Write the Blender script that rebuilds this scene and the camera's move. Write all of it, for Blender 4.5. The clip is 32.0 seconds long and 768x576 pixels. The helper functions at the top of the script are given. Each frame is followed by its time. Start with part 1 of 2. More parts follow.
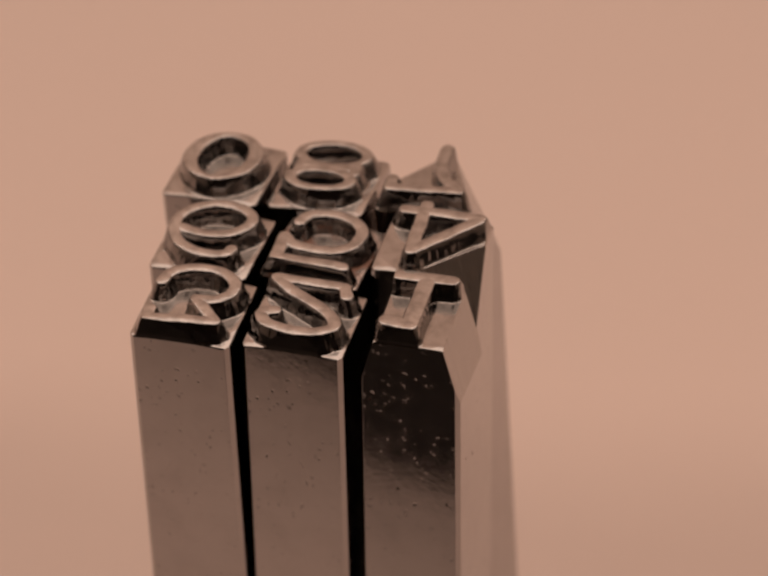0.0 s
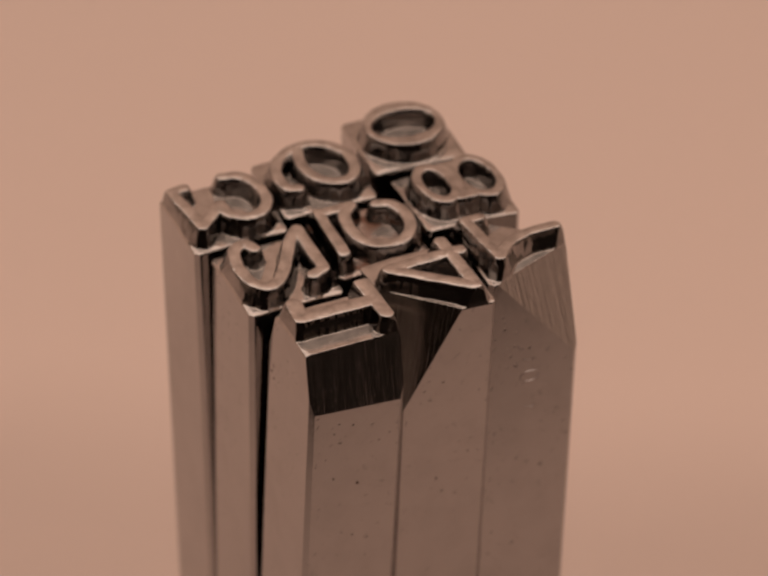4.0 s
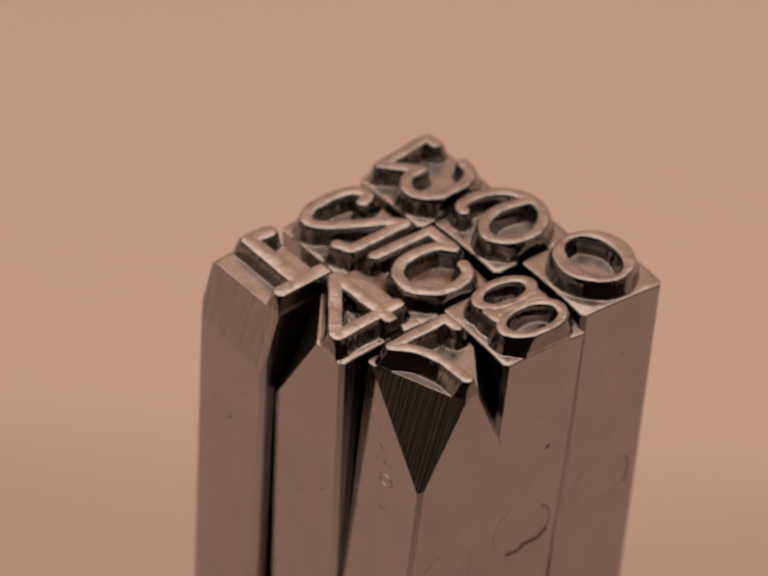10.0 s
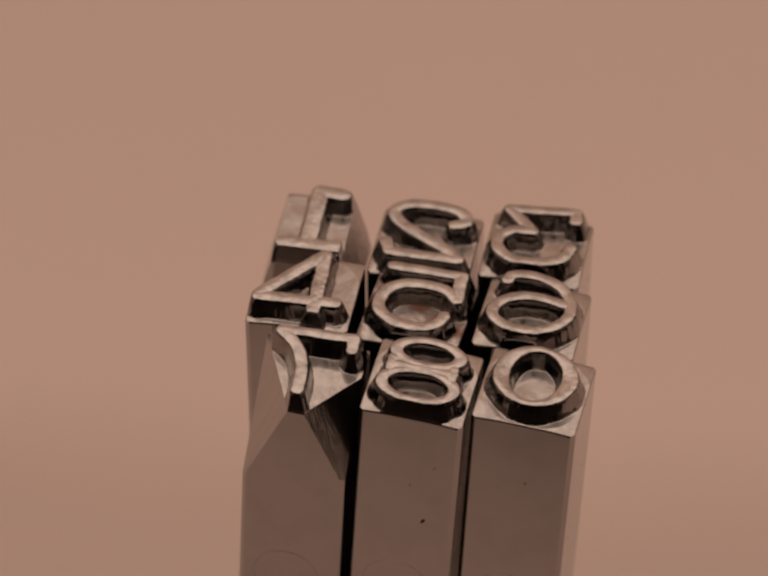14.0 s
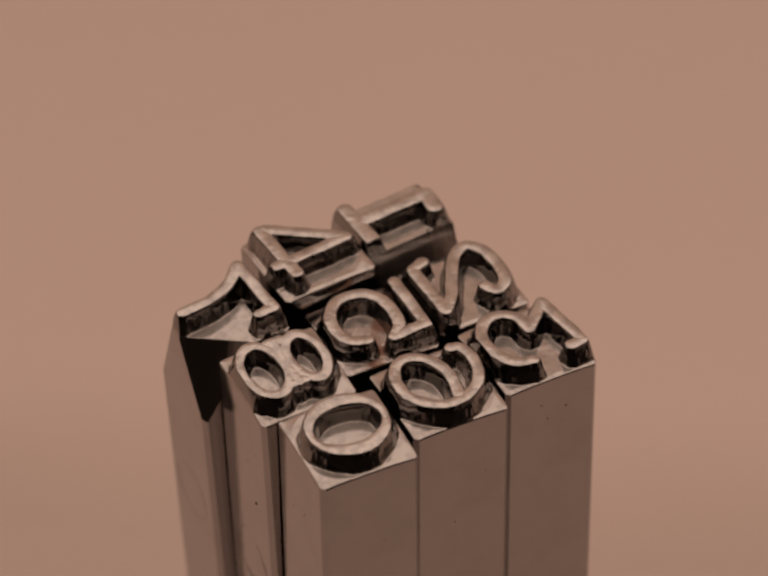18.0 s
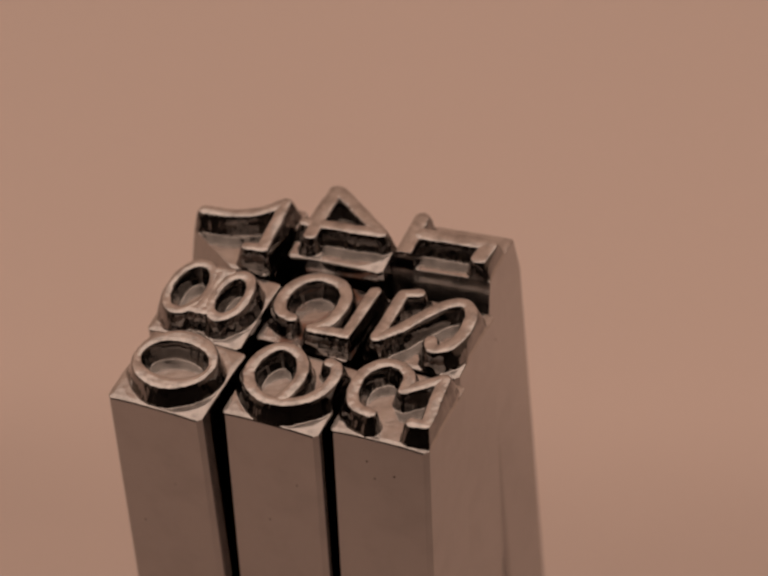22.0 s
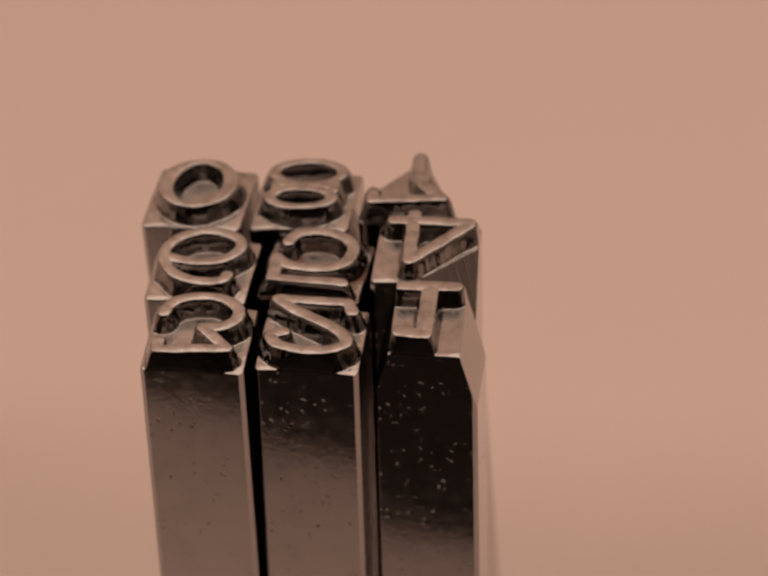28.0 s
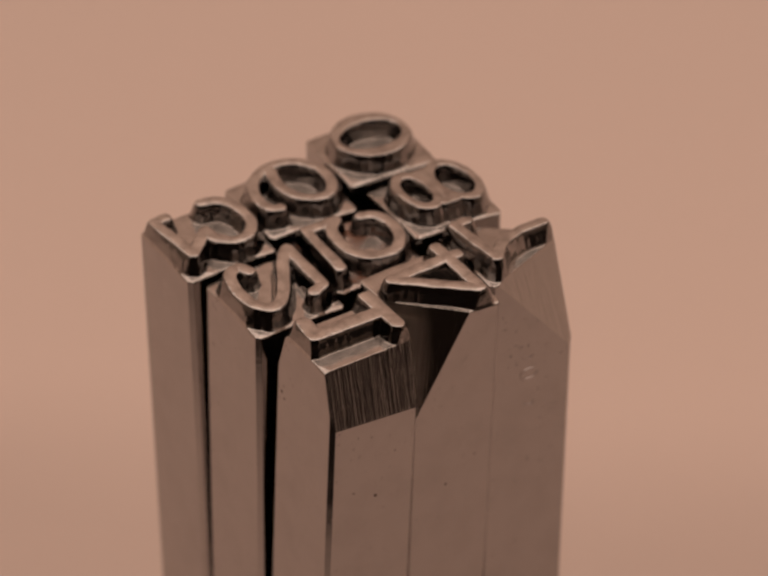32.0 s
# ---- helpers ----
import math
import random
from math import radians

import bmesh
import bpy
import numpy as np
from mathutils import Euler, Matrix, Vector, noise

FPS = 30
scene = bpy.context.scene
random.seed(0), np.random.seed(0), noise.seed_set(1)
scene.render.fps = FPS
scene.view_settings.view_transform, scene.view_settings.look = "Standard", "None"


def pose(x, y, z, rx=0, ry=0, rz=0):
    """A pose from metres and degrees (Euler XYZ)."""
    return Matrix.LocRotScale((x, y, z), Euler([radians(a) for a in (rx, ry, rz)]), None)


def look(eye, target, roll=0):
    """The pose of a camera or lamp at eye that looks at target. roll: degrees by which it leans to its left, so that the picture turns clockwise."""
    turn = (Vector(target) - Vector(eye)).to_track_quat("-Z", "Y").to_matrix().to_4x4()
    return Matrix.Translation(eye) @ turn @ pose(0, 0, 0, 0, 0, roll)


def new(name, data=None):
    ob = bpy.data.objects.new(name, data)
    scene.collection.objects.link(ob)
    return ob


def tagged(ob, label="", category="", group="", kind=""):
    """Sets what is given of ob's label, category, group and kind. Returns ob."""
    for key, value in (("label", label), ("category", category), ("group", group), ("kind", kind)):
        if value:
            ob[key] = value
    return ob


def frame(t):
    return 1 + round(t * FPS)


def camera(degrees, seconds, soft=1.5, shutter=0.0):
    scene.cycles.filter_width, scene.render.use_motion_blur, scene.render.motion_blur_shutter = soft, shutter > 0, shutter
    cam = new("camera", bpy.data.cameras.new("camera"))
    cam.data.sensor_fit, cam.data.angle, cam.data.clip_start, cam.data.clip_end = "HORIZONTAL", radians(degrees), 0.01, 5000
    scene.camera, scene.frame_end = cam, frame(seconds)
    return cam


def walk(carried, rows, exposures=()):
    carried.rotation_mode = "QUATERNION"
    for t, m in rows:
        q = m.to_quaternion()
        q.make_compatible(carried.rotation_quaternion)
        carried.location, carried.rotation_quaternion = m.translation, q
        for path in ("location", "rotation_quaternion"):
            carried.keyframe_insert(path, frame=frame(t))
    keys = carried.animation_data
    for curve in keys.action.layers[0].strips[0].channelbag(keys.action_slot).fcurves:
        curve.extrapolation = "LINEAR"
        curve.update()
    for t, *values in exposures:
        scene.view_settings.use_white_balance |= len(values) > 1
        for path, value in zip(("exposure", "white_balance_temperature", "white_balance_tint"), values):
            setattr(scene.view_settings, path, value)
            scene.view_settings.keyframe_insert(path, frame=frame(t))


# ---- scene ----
cam = camera(11.052, 32.0, soft=2.6)
# a close-up lens: sharp at the near rows, softer towards the back
cam.data.dof.use_dof, cam.data.dof.focus_distance, cam.data.dof.aperture_fstop = True, 0.304, 34.0
LIFT = 0.070          # shoulder of the punches over the table
EYE = Vector((0.0, -0.24161, 0.19812 + LIFT))
YAW, TILT, ROLL = 0.256, 39.623, -0.731
SAG, SWAY = -0.1955, 0.0488   # the aim shifts a little, once, fitted to the view


def aim(t):
    k = min(max((t - 3.7) / 1.6, 0.0), 1.0)
    k = k * k * (3 - 2 * k)
    a, b = radians(YAW + SWAY * k), radians(TILT + SAG * k)
    way = Vector((math.sin(a) * math.cos(b), math.cos(a) * math.cos(b), -math.sin(b)))
    return look(EYE, EYE + way * 0.3, ROLL)


TIMES = [0.0, 0.1, 0.3] + [0.5 * i for i in range(2, 63)] + [31.4, 31.7, 31.9, 32.0]
EXPOSURE = [(0, -0.33), (1, -0.46), (3, -0.48), (6, -0.21), (7, -0.21), (8, -0.2), (9, -0.46), (10, -0.43), (13, -0.71), (17, -0.78), (20, -0.76), (25, -0.71), (28, -0.41), (30, -0.48), (32, -0.48)]
walk(cam, [(t, aim(t)) for t in TIMES], EXPOSURE)

# ---- light: an added soft light overhead, unseen, sized for the steel's reflections; a closed room ----
world = bpy.data.worlds.new("room_air")
scene.world = world
world.use_nodes = True
world.node_tree.nodes["Background"].inputs[0].default_value = (0.9, 0.8, 0.7, 1)
world.node_tree.nodes["Background"].inputs[1].default_value = 0.02


def area(name, size, power, m, colour):
    data = bpy.data.lights.new(name, "AREA")
    data.shape, data.size, data.size_y = "RECTANGLE", size[0], size[1]
    data.energy, data.color = power, colour
    ob = new(name, data)
    ob.matrix_world = m
    return ob


area("unseen_overhead_light", (2.5, 1.7), 22.3, pose(0.0, 0.4, 0.93), (1.0, 0.74, 0.61))


# ---- materials ----
def material(name):
    mat = bpy.data.materials.new(name)
    mat.use_nodes = True
    nt = mat.node_tree
    return mat, nt, nt.nodes["Principled BSDF"]


def node(nt, kind, **values):
    n = nt.nodes.new(kind)
    for key, value in values.items():
        n.inputs[key.replace("_", " ")].default_value = value
    return n


def ramp(nt, source, stops):
    r = nt.nodes.new("ShaderNodeValToRGB")
    els = r.color_ramp.elements
    while len(els) < len(stops):
        els.new(0.5)
    for e, (p, c) in zip(els, stops):
        e.position, e.color = p, (c, c, c, 1) if isinstance(c, float) else (*c, 1)
    nt.links.new(source, r.inputs[0])
    return r.outputs[0]


def coords(nt, scale, kind="Object"):
    tc = nt.nodes.new("ShaderNodeTexCoord")
    mp = nt.nodes.new("ShaderNodeMapping")
    mp.inputs["Scale"].default_value = scale
    nt.links.new(tc.outputs[kind], mp.inputs[0])
    return mp.outputs[0]


def noise_tex(nt, vec, scale, detail=3.0, rough=0.5):
    n = node(nt, "ShaderNodeTexNoise", Scale=scale, Detail=detail, Roughness=rough)
    nt.links.new(vec, n.inputs["Vector"])
    return n.outputs["Fac"]


def bump(nt, bsdf, height, strength, distance):
    b = node(nt, "ShaderNodeBump", Strength=strength, Distance=distance)
    nt.links.new(height, b.inputs["Height"])
    old = bsdf.inputs["Normal"].links
    if old:
        nt.links.new(old[0].from_socket, b.inputs["Normal"])
    nt.links.new(b.outputs[0], bsdf.inputs["Normal"])


def steel(name, tone, rough, grain, pits, waves, dull=0.86, rust=False):
    """Bright plated steel: cloudy gloss, shallow waves, sparse pits."""
    mat, nt, bsdf = material(name)
    bsdf.inputs["Metallic"].default_value = 1.0
    one = coords(nt, (1, 1, 1))
    cloud = noise_tex(nt, one, 260.0 if dull > 0.85 else 900.0, 5.0, 0.6)
    col = ramp(nt, cloud, [(0.34, tuple(dull * c for c in tone)), (0.56, tone)])
    if rust:
        some = ramp(nt, noise_tex(nt, one, 420.0, 3.0), [(0.46, 0.0), (0.6, 0.9)])
        mix = nt.nodes.new("ShaderNodeMix")
        mix.data_type = "RGBA"
        nt.links.new(some, mix.inputs[0])
        nt.links.new(col, mix.inputs[6])
        mix.inputs[7].default_value = (0.2, 0.09, 0.05, 1)
        col = mix.outputs[2]
        nt.links.new(ramp(nt, some, [(0.0, 1.0), (1.0, 0.25)]), bsdf.inputs["Metallic"])
    nt.links.new(col, bsdf.inputs["Base Color"])
    nt.links.new(ramp(nt, noise_tex(nt, one, 700.0, 4.0), [(0.3, rough * 0.75), (0.75, rough * 1.4)]), bsdf.inputs["Roughness"])
    if waves:
        bump(nt, bsdf, noise_tex(nt, coords(nt, (1, 1, 0.35)), 220.0, 1.0), waves, 0.0006)
    if grain:
        bump(nt, bsdf, noise_tex(nt, one, 1900.0, 3.0), grain, 0.0001)
    if pits:
        v = node(nt, "ShaderNodeTexVoronoi", Scale=1500.0, Randomness=1.0)
        bent = nt.nodes.new("ShaderNodeVectorMath")
        bent.operation = "MULTIPLY_ADD"
        ragged = node(nt, "ShaderNodeTexNoise", Scale=2600.0, Detail=2.0)
        nt.links.new(one, ragged.inputs["Vector"])
        nt.links.new(ragged.outputs["Color"], bent.inputs[0])
        bent.inputs[1].default_value = (0.0006, 0.0006, 0.0006)
        nt.links.new(coords(nt, (1, 1, 0.75)), bent.inputs[2])
        nt.links.new(bent.outputs[0], v.inputs["Vector"])
        dots = ramp(nt, v.outputs["Distance"], [(0.04, 0.0), (0.22, 1.0)])
        some = ramp(nt, noise_tex(nt, one, 330.0, 3.0), [(0.42, 1.0), (0.56, 0.0)])
        mx = nt.nodes.new("ShaderNodeMath")
        mx.operation = "MAXIMUM"
        nt.links.new(dots, mx.inputs[0])
        nt.links.new(some, mx.inputs[1])
        # two of the bar's sides are more pitted than the others
        xyz = nt.nodes.new("ShaderNodeSeparateXYZ")
        nt.links.new(one, xyz.inputs[0])
        flip = nt.nodes.new("ShaderNodeMath")
        flip.operation = "MULTIPLY"
        flip.inputs[1].default_value = -1.0
        nt.links.new(xyz.outputs[1], flip.inputs[0])
        worse = nt.nodes.new("ShaderNodeMath")
        worse.operation = "MAXIMUM"
        nt.links.new(xyz.outputs[0], worse.inputs[0])
        nt.links.new(flip.outputs[0], worse.inputs[1])
        few = nt.nodes.new("ShaderNodeMath")
        few.operation = "LESS_THAN"
        few.inputs[1].default_value = 0.00403
        nt.links.new(worse.outputs[0], few.inputs[0])
        less = nt.nodes.new("ShaderNodeMath")
        less.operation = "MAXIMUM"
        nt.links.new(few.outputs[0], less.inputs[0])
        nt.links.new(mx.outputs[0], less.inputs[1])
        bump(nt, bsdf, less.outputs[0], pits, 0.00011)
    return mat


def brushed(name, tone):
    """Steel ground on a wheel: fine scratches that run down the facet."""
    mat, nt, bsdf = material(name)
    bsdf.inputs["Metallic"].default_value = 1.0
    line = noise_tex(nt, coords(nt, (1, 0.02, 1), "UV"), 6.0, 3.0, 0.65)
    broad = noise_tex(nt, coords(nt, (1, 0.015, 1), "UV"), 2.0, 2.0)
    nt.links.new(ramp(nt, line, [(0.36, tuple(0.85 * c for c in tone)), (0.6, tone)]), bsdf.inputs["Base Color"])
    nt.links.new(ramp(nt, line, [(0.35, 0.09), (0.65, 0.2)]), bsdf.inputs["Roughness"])
    bump(nt, bsdf, broad, 0.2, 0.0002)
    bump(nt, bsdf, line, 0.42, 0.00008)
    return mat


def matte(name, low, high, rough, scale, relief):
    mat, nt, bsdf = material(name)
    one = coords(nt, (1, 1, 1))
    nt.links.new(ramp(nt, noise_tex(nt, one, scale, 2.0), [(0.3, low), (0.7, high)]), bsdf.inputs["Base Color"])
    bsdf.inputs["Roughness"].default_value = rough
    bsdf.inputs["Specular IOR Level"].default_value = 0.2
    if relief:
        bump(nt, bsdf, noise_tex(nt, one, scale * 60, 2.0), relief, 0.0002)
    return mat


STEEL_SIDE = steel("plated_steel", (0.45, 0.437, 0.432), 0.09, 0.03, 0.22, 0.03, 0.92)
STEEL_HEAD = steel("struck_steel", (0.5, 0.475, 0.45), 0.14, 0.12, 0.0, 0.06, 0.74)
# FACE and FLANK are one steel: lit tops, shaded walls, put into the tone
STEEL_FACE = steel("light_top_steel", (0.56, 0.535, 0.508), 0.15, 0.22, 0.0, 0.12, 0.66)
STEEL_FLANK = steel("shaded_flank_steel", (0.31, 0.295, 0.285), 0.1, 0.12, 0.0, 0.12, 0.7)
STEEL_RUSTED = steel("rust_stained_steel", (0.52, 0.49, 0.465), 0.15, 0.2, 0.0, 0.1, 0.65, True)
GROOVE = steel("dull_groove_steel", (0.37, 0.352, 0.34), 0.13, 0.0, 0.0, 0.0)
STAIN = matte("brown_stain", (0.04, 0.022, 0.014), (0.07, 0.036, 0.024), 0.6, 900.0, 0.0)
STEEL_GROUND = brushed("ground_steel", (0.48, 0.465, 0.45))
PAPER = matte("beige_card", (0.733, 0.596, 0.527), (0.758, 0.616, 0.545), 0.8, 6.0, 0.1)


def dim_front(mat, low, high):
    """The front of the card is dimmer: shade painted into its colour, with a soft uneven border."""
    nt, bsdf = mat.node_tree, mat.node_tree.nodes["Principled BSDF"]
    base_tone = bsdf.inputs["Base Color"].links[0].from_socket
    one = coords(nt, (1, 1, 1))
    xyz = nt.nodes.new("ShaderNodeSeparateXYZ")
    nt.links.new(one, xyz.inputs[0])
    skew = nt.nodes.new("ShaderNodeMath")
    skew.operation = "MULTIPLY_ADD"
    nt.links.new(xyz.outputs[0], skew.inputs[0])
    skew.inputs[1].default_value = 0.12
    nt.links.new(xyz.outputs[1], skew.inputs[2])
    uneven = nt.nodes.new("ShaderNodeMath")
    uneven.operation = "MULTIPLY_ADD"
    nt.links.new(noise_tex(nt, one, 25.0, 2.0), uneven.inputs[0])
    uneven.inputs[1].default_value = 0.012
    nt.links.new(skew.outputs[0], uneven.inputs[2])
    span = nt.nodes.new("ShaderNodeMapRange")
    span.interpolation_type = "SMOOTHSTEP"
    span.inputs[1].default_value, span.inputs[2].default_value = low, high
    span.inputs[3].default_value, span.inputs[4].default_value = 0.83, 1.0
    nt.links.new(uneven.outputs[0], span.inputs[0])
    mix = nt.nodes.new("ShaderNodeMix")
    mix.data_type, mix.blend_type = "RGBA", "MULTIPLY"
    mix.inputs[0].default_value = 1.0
    nt.links.new(base_tone, mix.inputs[6])
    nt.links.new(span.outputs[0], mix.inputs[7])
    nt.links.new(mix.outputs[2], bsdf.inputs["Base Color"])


dim_front(PAPER, 0.05, 0.075)
TABLE = matte("dark_table_varnish", (0.012, 0.009, 0.008), (0.018, 0.014, 0.011), 0.9, 20.0, 0.1)
# unseen room: pale and dark paint stands in for the light the steel mirrors
SIDE_WALL = matte("pale_unseen_wall", (0.58, 0.5, 0.44), (0.62, 0.54, 0.47), 0.9, 3.0, 0.1)
WALL = matte("dark_unseen_room", (0.03, 0.023, 0.018), (0.036, 0.027, 0.022), 0.9, 3.0, 0.1)
CEILING = matte("dark_unseen_ceiling", (0.07, 0.055, 0.045), (0.08, 0.063, 0.05), 0.9, 3.0, 0.1)


# ---- mesh helpers ----
def part(name, bm, mat, parent=None, label=""):
    me = bpy.data.meshes.new(name)
    bm.to_mesh(me)
    bm.free()
    return link(name, me, mat, parent, label)


def link(name, me, mat, parent=None, label=""):
    me.materials.append(mat)
    ob = new(name, me)
    if parent:
        ob.parent = parent
    if label:
        tagged(ob, label)
    return ob


def slab(lo, hi):
    bm = bmesh.new()
    bmesh.ops.create_cube(bm, size=1.0)
    for v in bm.verts:
        v.co = Vector([(lo[i] + hi[i]) / 2 + v.co[i] * (hi[i] - lo[i]) for i in range(3)])
    return bm


# ---- the setting: dark table, a sheet of beige card that sweeps up behind ----
tagged(part("table", slab((-0.8, -0.9, -0.04), (0.8, 0.8, -0.0012)), TABLE), "dark varnished table under the beige card", kind="structure")


def sweep():
    """The card lies flat with its cut edge askew, then bends up slowly into a backdrop; it is 1 mm thick."""
    bend, radius, wide, columns = 0.046, 0.3, 0.75, 48
    arc = [radians(60) * i / 40 for i in range(41)]
    line = [(bend + radius * math.sin(a), radius * (1 - math.cos(a))) for a in arc]
    # added unseen rise, sized for the beige that the numeral tops mirror
    line.append((line[-1][0] + 0.38, line[-1][1] + 0.66))
    bm = bmesh.new()
    sheets = []
    for dz in (0.0, -0.001):
        sheet = []
        for c in range(columns + 1):
            x = wide * (2 * c / columns - 1)
            near = -0.085 + 0.003 * math.tanh(x / 0.18)
            flat = [(near + (bend - near) * k / 4, 0.0) for k in range(4)]
            sheet.append([bm.verts.new((x, y, z + dz)) for y, z in flat + line])
        sheets.append(sheet)
    top, low = sheets
    n = len(top[0])
    for c in range(columns):
        for i in range(n - 1):
            bm.faces.new((top[c][i], top[c + 1][i], top[c + 1][i + 1], top[c][i + 1]))
            bm.faces.new((low[c][i + 1], low[c + 1][i + 1], low[c + 1][i], low[c][i]))
        for i in (0, n - 1):
            bm.faces.new((top[c][i], low[c][i], low[c + 1][i], top[c + 1][i]))
    for c in (0, columns):
        for i in range(n - 1):
            bm.faces.new((top[c][i], top[c][i + 1], low[c][i + 1], low[c][i]))
    bmesh.ops.recalc_face_normals(bm, faces=bm.faces)
    for f in bm.faces:
        f.smooth = abs(f.normal.z) > 0.02 and len({v.co.z for v in f.verts}) < 3
    return bm


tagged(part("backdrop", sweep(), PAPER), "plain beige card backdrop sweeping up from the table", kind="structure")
# added room, out of view; its tones shape what the steel reflects
ROOM = 1.3
for name, lo, hi in (("wall_north", (-ROOM, ROOM, -0.7), (ROOM, ROOM + 0.05, 1.0)), ("wall_south", (-ROOM, -ROOM - 0.05, -0.7), (ROOM, -ROOM, 1.0)),
                     ("wall_west", (-ROOM - 0.05, -ROOM, -0.7), (-ROOM, ROOM, 1.0)), ("wall_east", (ROOM, -ROOM, -0.7), (ROOM + 0.05, ROOM, 1.0))):
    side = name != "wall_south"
    tagged(part(name, slab(lo, hi), SIDE_WALL if side else WALL), "plain unseen wall, pale for reflections" if side else "plain unseen wall, dark for reflections", kind="structure")
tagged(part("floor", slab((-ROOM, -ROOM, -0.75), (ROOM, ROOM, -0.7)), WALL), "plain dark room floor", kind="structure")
tagged(part("ceiling", slab((-ROOM, -ROOM, 1.0), (ROOM, ROOM, 1.05)), CEILING), "plain unseen ceiling, dark for reflections", kind="structure")
tagged(part("table_base", slab((-0.5, -0.5, -0.7), (0.5, 0.5, -0.04)), TABLE), "dark table base", kind="structure")

# ---- numerals: centre lines of the raised, mirrored characters, in mm on the punch's face ----


def curve(points, closed=False, steps=10):
    """A smooth line through the points."""
    p = [np.array(q, float) for q in points]
    n, out = len(p), []
    for i in range(n if closed else n - 1):
        a, b = p[i], p[(i + 1) % n]
        pa = p[i - 1] if closed or i > 0 else 2 * a - b
        pb = p[(i + 2) % n] if closed or i + 2 < n else 2 * b - a
        for s in range(steps):
            t = s / steps
            out.append(0.5 * (2 * a + (b - pa) * t + (2 * pa - 5 * a + 4 * b - pb) * t * t + (3 * a - pa - 3 * b + pb) * t ** 3))
    out.append(p[0] if closed else p[-1])
    return out


def oval(px, py, cx, cy, rx, ry):
    """How far each place lies outside an oval (below 0: inside)."""
    x, y = px - cx, py - cy
    f = np.sqrt((x / rx) ** 2 + (y / ry) ** 2) + 1e-6
    return f * (f - 1) / (np.hypot(x / rx ** 2, y / ry ** 2) + 1e-6)


RINGS = {
    # middle, outer half axes, inner half axes
    "0": [(0.0, 0.0, 3.3, 3.35, 1.95, 2.68)],
    "8": [(0.0, 1.9, 3.3, 1.98, 2.3, 1.25), (-0.05, -1.65, 3.05, 1.75, 1.97, 0.93)],
}
NUMERALS = {
    "1": [[(-0.1, -3.1), (-0.15, 3.1)], [(-0.1, -3.15), (-1.9, -2.95)], [(-2.5, 3.15), (1.7, 3.25)]],
    "2": [curve([(-2.1, -1.1), (-3.0, -1.6), (-2.3, -2.72), (-0.4, -3.18), (1.6, -3.05), (2.78, -2.3), (2.75, -1.35), (1.7, -0.25), (-0.2, 0.9), (-1.9, 1.9), (-3.1, 3.0)]), [(-3.1, 3.02), (2.4, 2.97)], [(2.4, 2.97), (2.9, 1.85)]],
    "3": [curve([(-2.85, 1.1), (-2.55, 2.27), (-1.45, 3.1), (0.5, 3.4), (1.94, 3.0), (2.9, 1.9), (2.8, 0.66), (1.85, -0.25), (0.4, -0.42)]), [(0.4, -0.42), (2.65, -2.8)], [(2.65, -2.8), (-2.65, -3.4)], [(-2.65, -3.4), (-2.75, -2.3)]],
    "4": [[(-1.05, -2.9), (-1.3, 3.4)], [(-2.8, 2.4), (3.2, 2.5)], [(-1.0, -2.9), (3.18, 2.2)]],
    "5": [curve([(-2.5, 1.5), (-2.1, 2.5), (-0.7, 3.2), (1.16, 3.0), (2.68, 1.7), (2.66, -0.2), (1.46, -1.36), (-0.38, -1.72), (-1.93, -1.45), (-3.0, -0.65)]), [(-3.02, -0.6), (-2.75, -3.45)], [(-2.75, -3.45), (2.75, -3.22)]],
    "6": [curve([(-0.75, 3.1), (1.0, 3.15), (2.45, 2.45), (2.9, 1.35), (2.25, 0.05), (0.85, -0.72), (-0.85, -0.8), (-2.45, -0.5)]), curve([(-0.75, 3.1), (-2.1, 2.25), (-2.95, 0.85), (-2.9, -0.7), (-2.15, -2.05), (-0.85, -2.98), (0.9, -3.3), (2.2, -2.95), (2.45, -2.3)])],
    "8": [[(-2.3, 0.1), (2.4, 0.1)], [(-2.25, 0.55), (-2.25, -0.45)], [(2.4, 0.6), (2.4, -0.55)]],
    "7": [[(2.75, -2.75), (-2.8, -3.2)], [(-2.8, -3.2), (-2.95, -1.95)], curve([(2.75, -2.75), (1.25, -1.3), (0.45, 0.5), (0.2, 1.9), (0.14, 3.25)])],
}
RELIEF = 1.42
THICK = {"0": 0.5, "1": 0.7, "4": 0.58, "7": 0.52, "2": 0.55, "5": 0.55, "3": 0.53, "6": 0.51, "8": 0.5}


def facet(a, b, c):
    """The plane through three places on the punch, as z = p x + q y + r."""
    m = np.array([(*a[:2], 1.0), (*b[:2], 1.0), (*c[:2], 1.0)])
    return np.linalg.solve(m, np.array([a[2], b[2], c[2]], float))


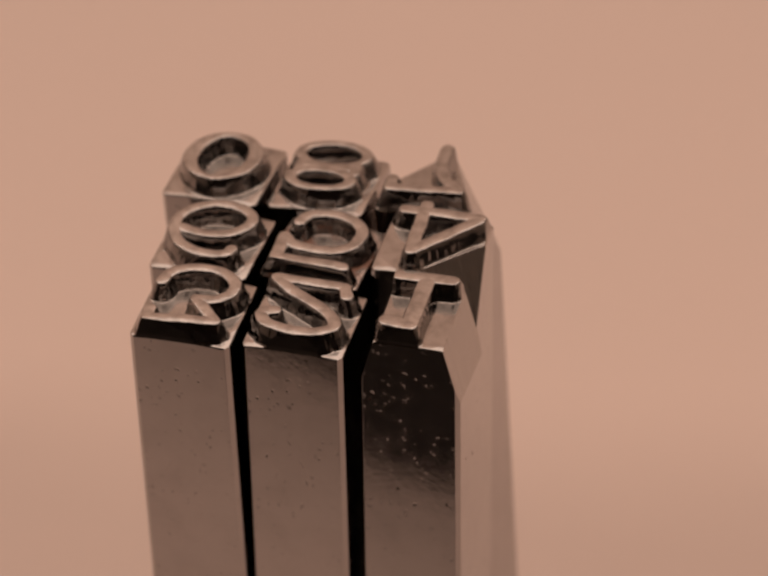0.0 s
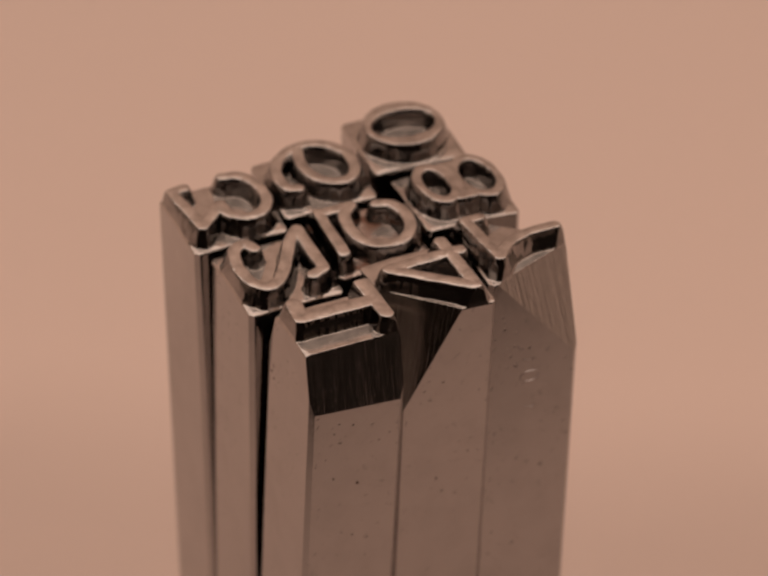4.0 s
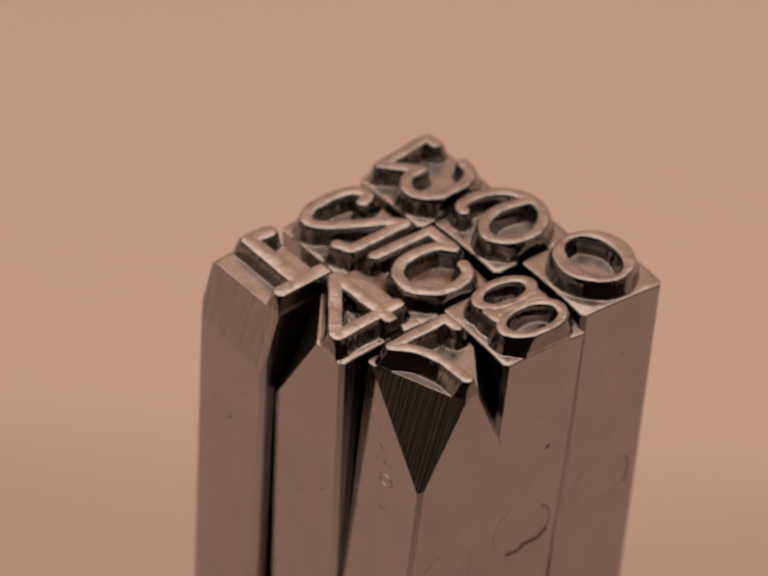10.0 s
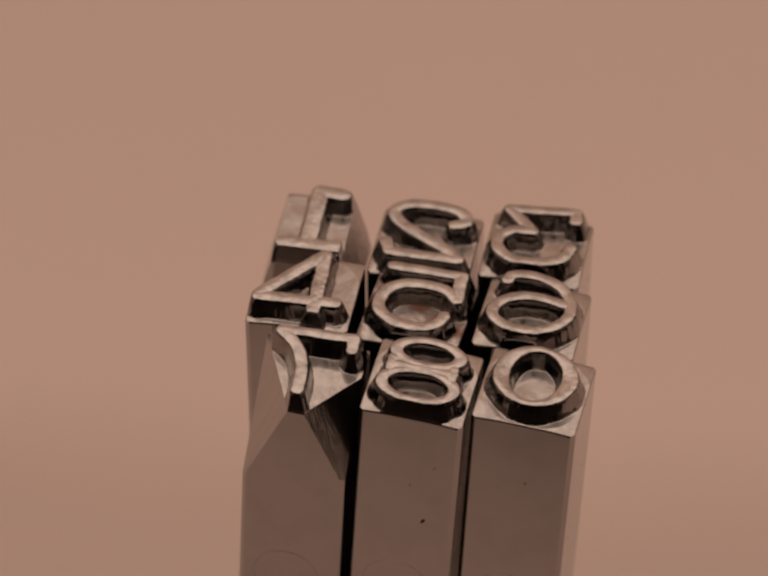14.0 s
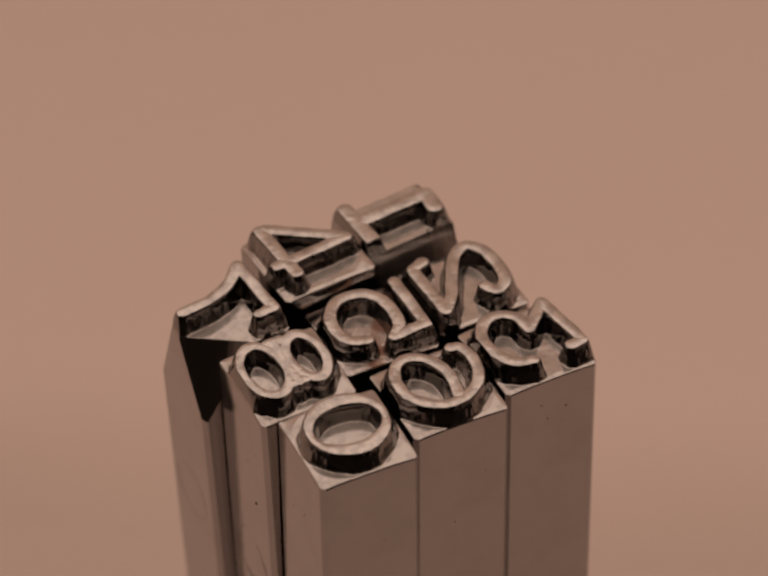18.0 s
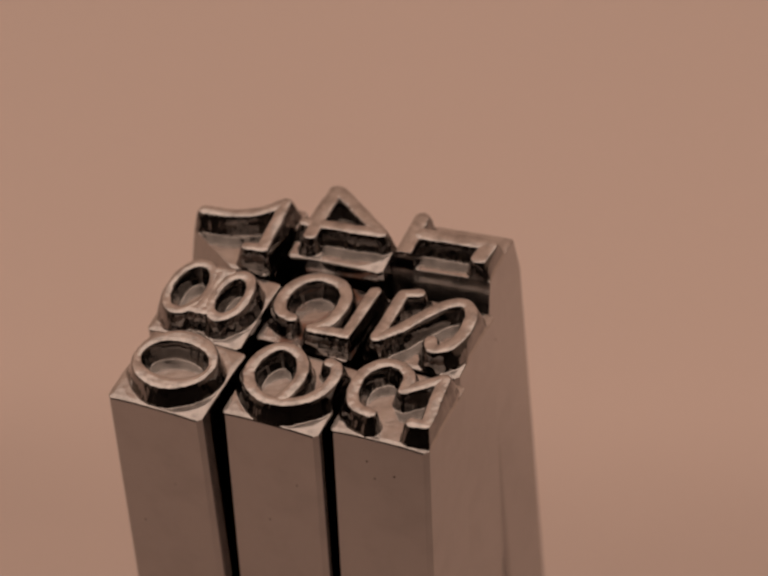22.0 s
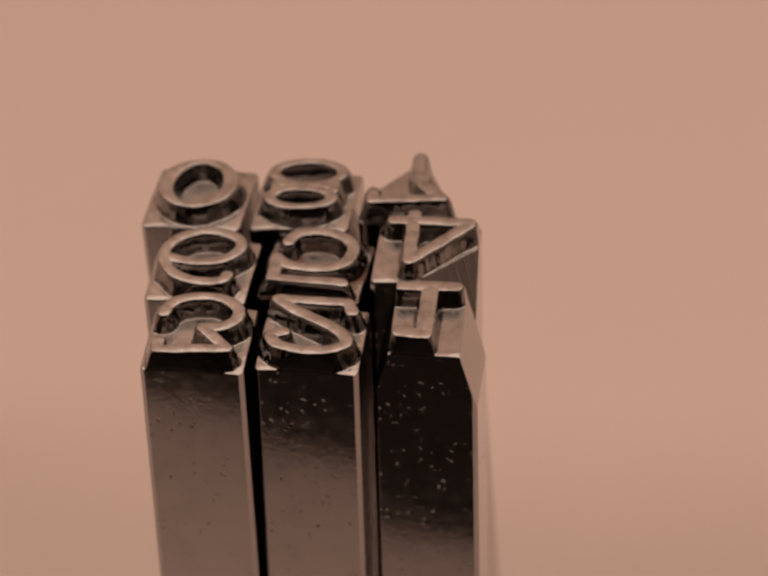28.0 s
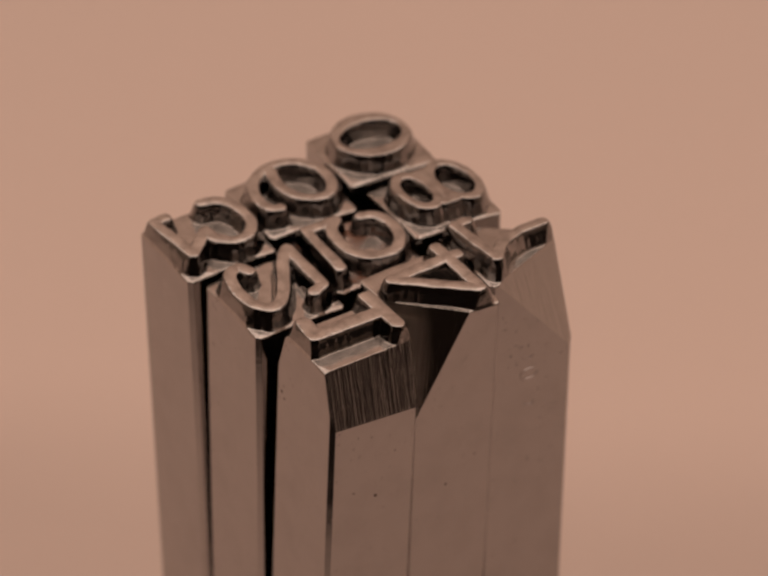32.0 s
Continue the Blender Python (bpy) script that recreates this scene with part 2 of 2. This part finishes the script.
FACETS = {
    "1": [facet((2.72, -4, -0.3), (2.58, 4, -0.3), (4.05, 0, -5.6)), facet((-2.75, -4, -0.3), (-2.95, 4, -0.3), (-4.05, 0, -4.6))],
    "4": [facet((-0.7, -4.05, -0.3), (4.05, 1.05, -0.3), (4.05, -4.05, -9.7))],
    "7": [facet((4.0, -3.4, -0.3), (0.6, 4.05, -0.3), (4.05, 4.05, -8.85)), facet((-0.6, 4.05, -0.3), (-4.05, -0.9, -0.3), (-4.05, 4.05, -7.6))],
}
HALF, ROUND = 4.05, 0.36


def distance(px, py, lines):
    best = np.full(px.shape, 1e9)
    for line in lines:
        for (ax, ay), (bx, by) in zip(line[:-1], line[1:]):
            dx, dy = bx - ax, by - ay
            t = np.clip(((px - ax) * dx + (py - ay) * dy) / (dx * dx + dy * dy + 1e-12), 0, 1)
            best = np.minimum(best, np.hypot(px - ax - t * dx, py - ay - t * dy))
    return best


def rounded(x, y, half, r):
    """Carries the point (x, y) of a square ring of that half width onto the ring with bevelled corners."""
    s = max(abs(x), abs(y))
    if s < 1e-9:
        return x, y
    rr = r * s / half
    k = s - rr
    ax, ay = abs(x), abs(y)
    low = min(ax, ay)
    if low > k:
        a = 0.5 * (low - k)
        far, near = k + rr - a, k + a
        ax, ay = (far, near) if ax >= ay else (near, far)
    return math.copysign(ax, x), math.copysign(ay, y)


def blend(a, b, k):
    """The lower of two heights, with a rounded crossing of that size; a negative size gives the higher one."""
    t = np.clip(0.5 + 0.5 * (b - a) / k, 0, 1)
    return b * (1 - t) + a * t - k * t * (1 - t)


def head_parts(key, punch, grid=300):
    """The struck end of one punch: shoulder, numeral and ground facets, cut from one relief."""
    n = grid + 1
    axis = np.linspace(-HALF, HALF, n)
    flat = np.array([rounded(x, y, HALF, ROUND) for y in axis for x in axis])
    px, py = flat[:, 0], flat[:, 1]
    rng = np.random.RandomState(ord(key))
    ph = rng.rand(6) * 6.28
    low = 0.05 * np.sin(px * 1.7 + ph[0]) * np.sin(py * 2.1 + ph[1])
    wob = 0.6 * low + 0.014 * (np.sin(px * 5.3 + py * 3.1 + ph[4]) * np.sin(py * 5.7 - px * 2.2 + ph[5]) + np.sin(px * 4.1 + ph[2] + py * 3.3) * np.sin(py * 4.0 + ph[3]))
    wob += 0.008 * np.sin(px * 9.1 + 2.0 * np.sin(py * 3.7 + ph[1])) * np.sin(py * 10.3 + 2.0 * np.sin(px * 3.1 + ph[0]))      # small nicks
    hw, rise = THICK[key], RELIEF - (0.22 if key in "14" else 0.0)      # two of them are raised less, to fit the view
    d = distance(px, py, NUMERALS.get(key, []))
    for cx, cy, ox, oy, ix, iy in RINGS.get(key, []):
        d = np.minimum(d, hw + np.maximum(oval(px, py, cx, cy, ox, oy), -oval(px, py, cx, cy, ix, iy)))
    d = d - hw + wob
    edge = HALF - np.maximum(np.abs(px), np.abs(py))
    rim = np.clip((1.1 - edge) / 0.7, 0, 1)
    steep = 4.8 - 1.3 * rim * rim * (3 - 2 * rim)      # the outer walls lean more than the inner ones
    floor = (-0.3 if key in FACETS else -0.15) + low * 0.1
    floor = floor - 0.13 + np.sqrt(0.13 ** 2 - np.clip(0.13 - edge, 0, 0.13) ** 2) - 0.03 * np.clip(1 - edge / 0.4, 0, 1) - 0.16 * np.clip((np.hypot(px, py) - 4.3) / 1.4, 0, 1)      # worn rim and corners
    crown = rise + 0.02 * np.sin(px * 1.3 + ph[2]) * np.sin(py * 1.1 + ph[3]) - 0.05 * np.clip((d + hw) / hw, 0, 2) ** 2      # the strokes are a little domed
    top = blend(crown, rise + 0.2 - steep * d, 0.76)
    top = blend(top, floor + 7.0 * (edge - 0.05), 0.25)      # nothing stands proud of the bar
    across = np.zeros(px.shape)
    ground, shelf = np.zeros(px.shape, bool), floor
    for p, q, r in FACETS.get(key, []):
        plane = p * px + q * py + r
        top = np.minimum(top, shelf + 3.2 * (plane - shelf))      # the numeral stops steeply at the facet's edge
        cut = plane < floor
        across = np.where(cut, (q * px - p * py) / math.hypot(p, q), across)
        floor = np.where(cut, plane, floor)
        ground |= cut
    z = blend(top, floor, -0.3)      # a fillet at the foot of the walls
    kind = np.where(top > floor + 0.06, 1, np.where(ground, 2, 0))
    verts = np.stack([px, py, z], 1) * 0.001
    i, j = np.meshgrid(np.arange(grid), np.arange(grid))
    a = (j * n + i).ravel()
    quads = np.stack([a, a + 1, a + n + 1, a + n], 1)
    sort = np.sort(kind[quads], axis=1)[:, 1]
    ring = list(range(0, n)) + [k * n + grid for k in range(1, n)] + [grid * n + k for k in range(grid - 1, -1, -1)] + [k * n for k in range(grid - 1, 0, -1)]
    for want, name, mat, label in ((0, "shoulder", STEEL_HEAD, ""), (1, "numeral", STEEL_FACE, "raised mirrored numeral, shade toned into its flanks"), (2, "ground_facet", STEEL_GROUND, "ground steel facet with fine scratches")):
        faces = quads[sort == want]
        if not len(faces):
            continue
        used = np.unique(faces)
        place = np.zeros(len(verts), int)
        place[used] = np.arange(len(used))
        pts = [tuple(v) for v in verts[used]]
        quad = [tuple(f) for f in place[faces]]
        me = bpy.data.meshes.new(name)
        me.from_pydata(pts, [], quad)
        me.polygons.foreach_set("use_smooth", [True] * len(quad))
        me.update()
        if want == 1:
            # one steel in two tones: shade painted into the steep flanks, lighter tops
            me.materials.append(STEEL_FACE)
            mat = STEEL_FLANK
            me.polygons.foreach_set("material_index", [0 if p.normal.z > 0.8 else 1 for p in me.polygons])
        if want == 2:
            flow = me.uv_layers.new(name="flow")
            loops = np.zeros(len(me.loops), int)
            me.loops.foreach_get("vertex_index", loops)
            flow.data.foreach_set("uv", np.stack([across[used][loops], z[used][loops]], 1).ravel())
        if key == "5" and want < 2:
            mat, label = (STEEL_RUSTED if want == 0 else mat), "steel with reddish rust stains"
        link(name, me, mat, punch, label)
    return [verts[k] for k in ring]


def shank(rim, m, punch):
    """The square bar under the head, down to the card. m: the punch's pose, to cut the foot level with the card."""
    bm = bmesh.new()
    n = len(rim)
    bar = []
    for v in rim:
        top = bm.verts.new(tuple(v))
        way = m.to_3x3() @ Vector((0, 0, -1))
        start = m @ Vector((v[0], v[1], 0))
        bar.append((top, bm.verts.new((v[0], v[1], -start.z / -way.z))))
    for i in range(n):
        (a, b), (c, d) = bar[i], bar[(i + 1) % n]
        bm.faces.new((b, d, c, a))
    bm.faces.new([b for a, b in bar][::-1])
    bm.normal_update()
    return part("shank", bm, STEEL_SIDE, punch)


# ---- the nine punches: place of the shoulder's middle (mm from the turning axis), turn, lean ----
PUNCHES = {
    #     x       y      z     turn   lean u  lean v
    "3": (-13.8, -3.75, -0.48, -16.2, -1.7, 0.8),
    "2": (-5.1, -5.25, -0.54, -15.86, -1.0, 1.95),
    "1": (3.85, -6.43, 0.85, -14.9, -1.18, 4.0),
    "6": (-12.5, 4.63, -0.55, -17.9, -2.5, 1.09),
    "5": (-3.65, 3.1, -0.54, -19.51, -1.59, 2.31),
    "4": (4.99, 1.75, 1.26, -15.19, -0.83, 3.14),
    "0": (-11.7, 13.52, -0.3, -19.06, -3.84, 2.06),
    "8": (-3.26, 11.77, -0.29, -17.92, -4.44, 3.38),
    "7": (5.41, 10.61, 0.23, -17.36, -4.25, 4.24),
}


# ---- marks on the bars ----
def mark(line, half, face, depth=0.012):
    """A thin line of that half width along (across, z) places, in mm, on one side of the bar ("u" or "v": its +u or +v side)."""
    bm = bmesh.new()
    rows = []
    side = HALF + depth
    for i, p in enumerate(line):
        a, b = np.array(line[max(i - 1, 0)], float), np.array(line[min(i + 1, len(line) - 1)], float)
        way = (b - a) / (np.hypot(*(b - a)) + 1e-9)
        off = np.array((-way[1], way[0])) * half * (0.35 if i in (0, len(line) - 1) else 1.0)
        row = []
        for s, out in ((-1, HALF - 0.005), (-0.7, side), (0.7, side), (1, HALF - 0.005)):
            q = np.array(p, float) + off * s
            place = {"u": (out, q[0], q[1]), "v": (q[0], out, q[1]), "-v": (q[0], -out, q[1]), "-u": (-out, q[0], q[1])}[face]
            row.append(bm.verts.new(tuple(0.001 * c for c in place)))
        rows.append(row)
    for r, s in zip(rows[:-1], rows[1:]):
        for k in range(3):
            bm.faces.new((r[k], r[k + 1], s[k + 1], s[k]))
    bmesh.ops.recalc_face_normals(bm, faces=bm.faces)
    return bm


def circle(c, z, r, squash=1.0):
    return [(c + r * math.cos(2 * math.pi * i / 48), z + squash * r * math.sin(2 * math.pi * i / 48)) for i in range(49)]


def blot(c, z, r, face, seed, depth=0.012):
    """A small uneven dark mark that lies on one side of the bar."""
    rng = random.Random(seed)
    bm = bmesh.new()
    rim = []
    for i in range(14):
        a, k = 2 * math.pi * i / 14, r * rng.uniform(0.5, 1.2)
        p, q, out = c + k * math.cos(a), z + k * math.sin(a), HALF + depth
        place = {"u": (out, p, q), "v": (p, out, q), "-v": (p, -out, q), "-u": (-out, p, q)}[face]
        rim.append(bm.verts.new(tuple(0.001 * x for x in place)))
    f = bm.faces.new(rim)
    bmesh.ops.extrude_face_region(bm, geom=[f])
    inward = {"u": (-1, 0, 0), "v": (0, -1, 0), "-v": (0, 1, 0), "-u": (1, 0, 0)}[face]
    for v in rim:
        v.co += Vector(inward) * 0.000016
    bmesh.ops.recalc_face_normals(bm, faces=bm.faces)
    return bm


MARKS = {
    "7": [("stamped_ring", circle(0.2, -18.9, 2.6), 0.045, "v"), ("dent", circle(-0.1, -10.0, 0.8, 0.6), 0.11, "u"), ("dent", curve([(-0.7, -8.2), (-0.2, -8.5), (0.3, -8.3)]), 0.13, "u"),
          ("dent", curve([(-0.4, -12.9), (0.1, -13.1), (0.5, -12.9)]), 0.1, "u"), ("dent", curve([(-1.3, -6.9), (-1.0, -7.3), (-0.8, -7.1)]), 0.1, "u")],
    "8": [("stamped_ring", circle(0.2, -18.9, 2.6), 0.035, "v"),
          ("scratch", curve([(1.3, -21.6), (-0.2, -21.6), (-0.5, -21.2), (-2.0, -21.2), (-2.8, -20.4)]), 0.19, "v"),
          ("scratch", curve([(-2.8, -20.4), (-2.96, -19.1), (-2.5, -18.0), (-1.9, -17.6)]), 0.05, "v")],
    "0": [("stamped_ring", circle(0.0, -19.0, 2.75, 0.9), 0.04, "v"),
          ("scratch", curve([(-2.5, -17.7), (-2.83, -18.9), (-2.7, -20.7)]), 0.06, "v")],
}
BLOTS = {
    "8": [(-1.66, -11.1, 0.18, "v"), (-1.5, -11.3, 0.1, "v"), (-2.2, -5.1, 0.06, "v"), (-0.4, -7.4, 0.06, "v")],
    "0": [(-0.6, -6.2, 0.08, "v"), (1.4, -7.0, 0.06, "v"), (2.2, -13.0, 0.06, "-u"), (-1.0, -8.0, 0.06, "-u")],
    # the two on -v are painted in place of a dark reflection
    "1": [(-3.1, -5.9, 0.15, "-v"), (-2.7, -6.4, 0.1, "-v"), (0.3, -13.2, 0.14, "u"), (2.0, -9.4, 0.07, "u"), (-1.8, -12.2, 0.08, "u")],
    "4": [(2.2, -15.0, 0.08, "u"), (-0.5, -17.0, 0.1, "u")],
    "6": [(0.6, -10.5, 0.07, "-u"), (-2.0, -6.0, 0.06, "-u")],
    "3": [(-1.2, -3.5, 0.09, "-u"), (1.0, -2.6, 0.08, "-u"), (0.4, -4.2, 0.07, "-u")],
}
TITLES = {
    "0": "zero", "1": "one", "2": "two", "3": "three", "4": "four", "5": "five", "6": "six", "7": "seven", "8": "eight",
}
made = {}
for key, (x, y, z, turn, lu, lv) in PUNCHES.items():
    m = Matrix.Translation((x * 0.001, y * 0.001, z * 0.001 + LIFT)) @ pose(0, 0, 0, 0, 0, turn) @ pose(0, 0, 0, -lv, lu, 0)
    punch = new("number_punch")
    punch.matrix_world = m
    rim = head_parts(key, punch)
    bar = shank(rim, m, punch)
    for name, line, half, face in MARKS.get(key, []):
        look_of = {"scratch": "dark curved scratch", "stamped_ring": "faint stamped ring", "dent": "small raised dent"}[name]
        part(name, mark(line, half, face, 0.034 if name == "dent" else 0.012), {"scratch": STAIN, "stamped_ring": GROOVE, "dent": STEEL_SIDE}[name], bar, look_of)
    for i, (c, z, r, face) in enumerate(BLOTS.get(key, [])):
        part("stain", blot(c, z, r, face, ord(key) + i), STAIN, bar, "small brown stain or painted reflection")
    extra = ", ground sides" if key in FACETS else ""
    tagged(punch, "plated steel number punch with raised mirrored " + TITLES[key] + extra, "punch", "number punches standing in a square bundle")
    made[key] = (punch, m)


# ---- motion: the bundle turns at a steady rate about the upright axis ----
PERIOD = 28.637


def motions():
    for punch, m in made.values():
        walk(punch, [(t, pose(0, 0, 0, 0, 0, -360.0 * t / PERIOD) @ m) for t in TIMES])


motions()
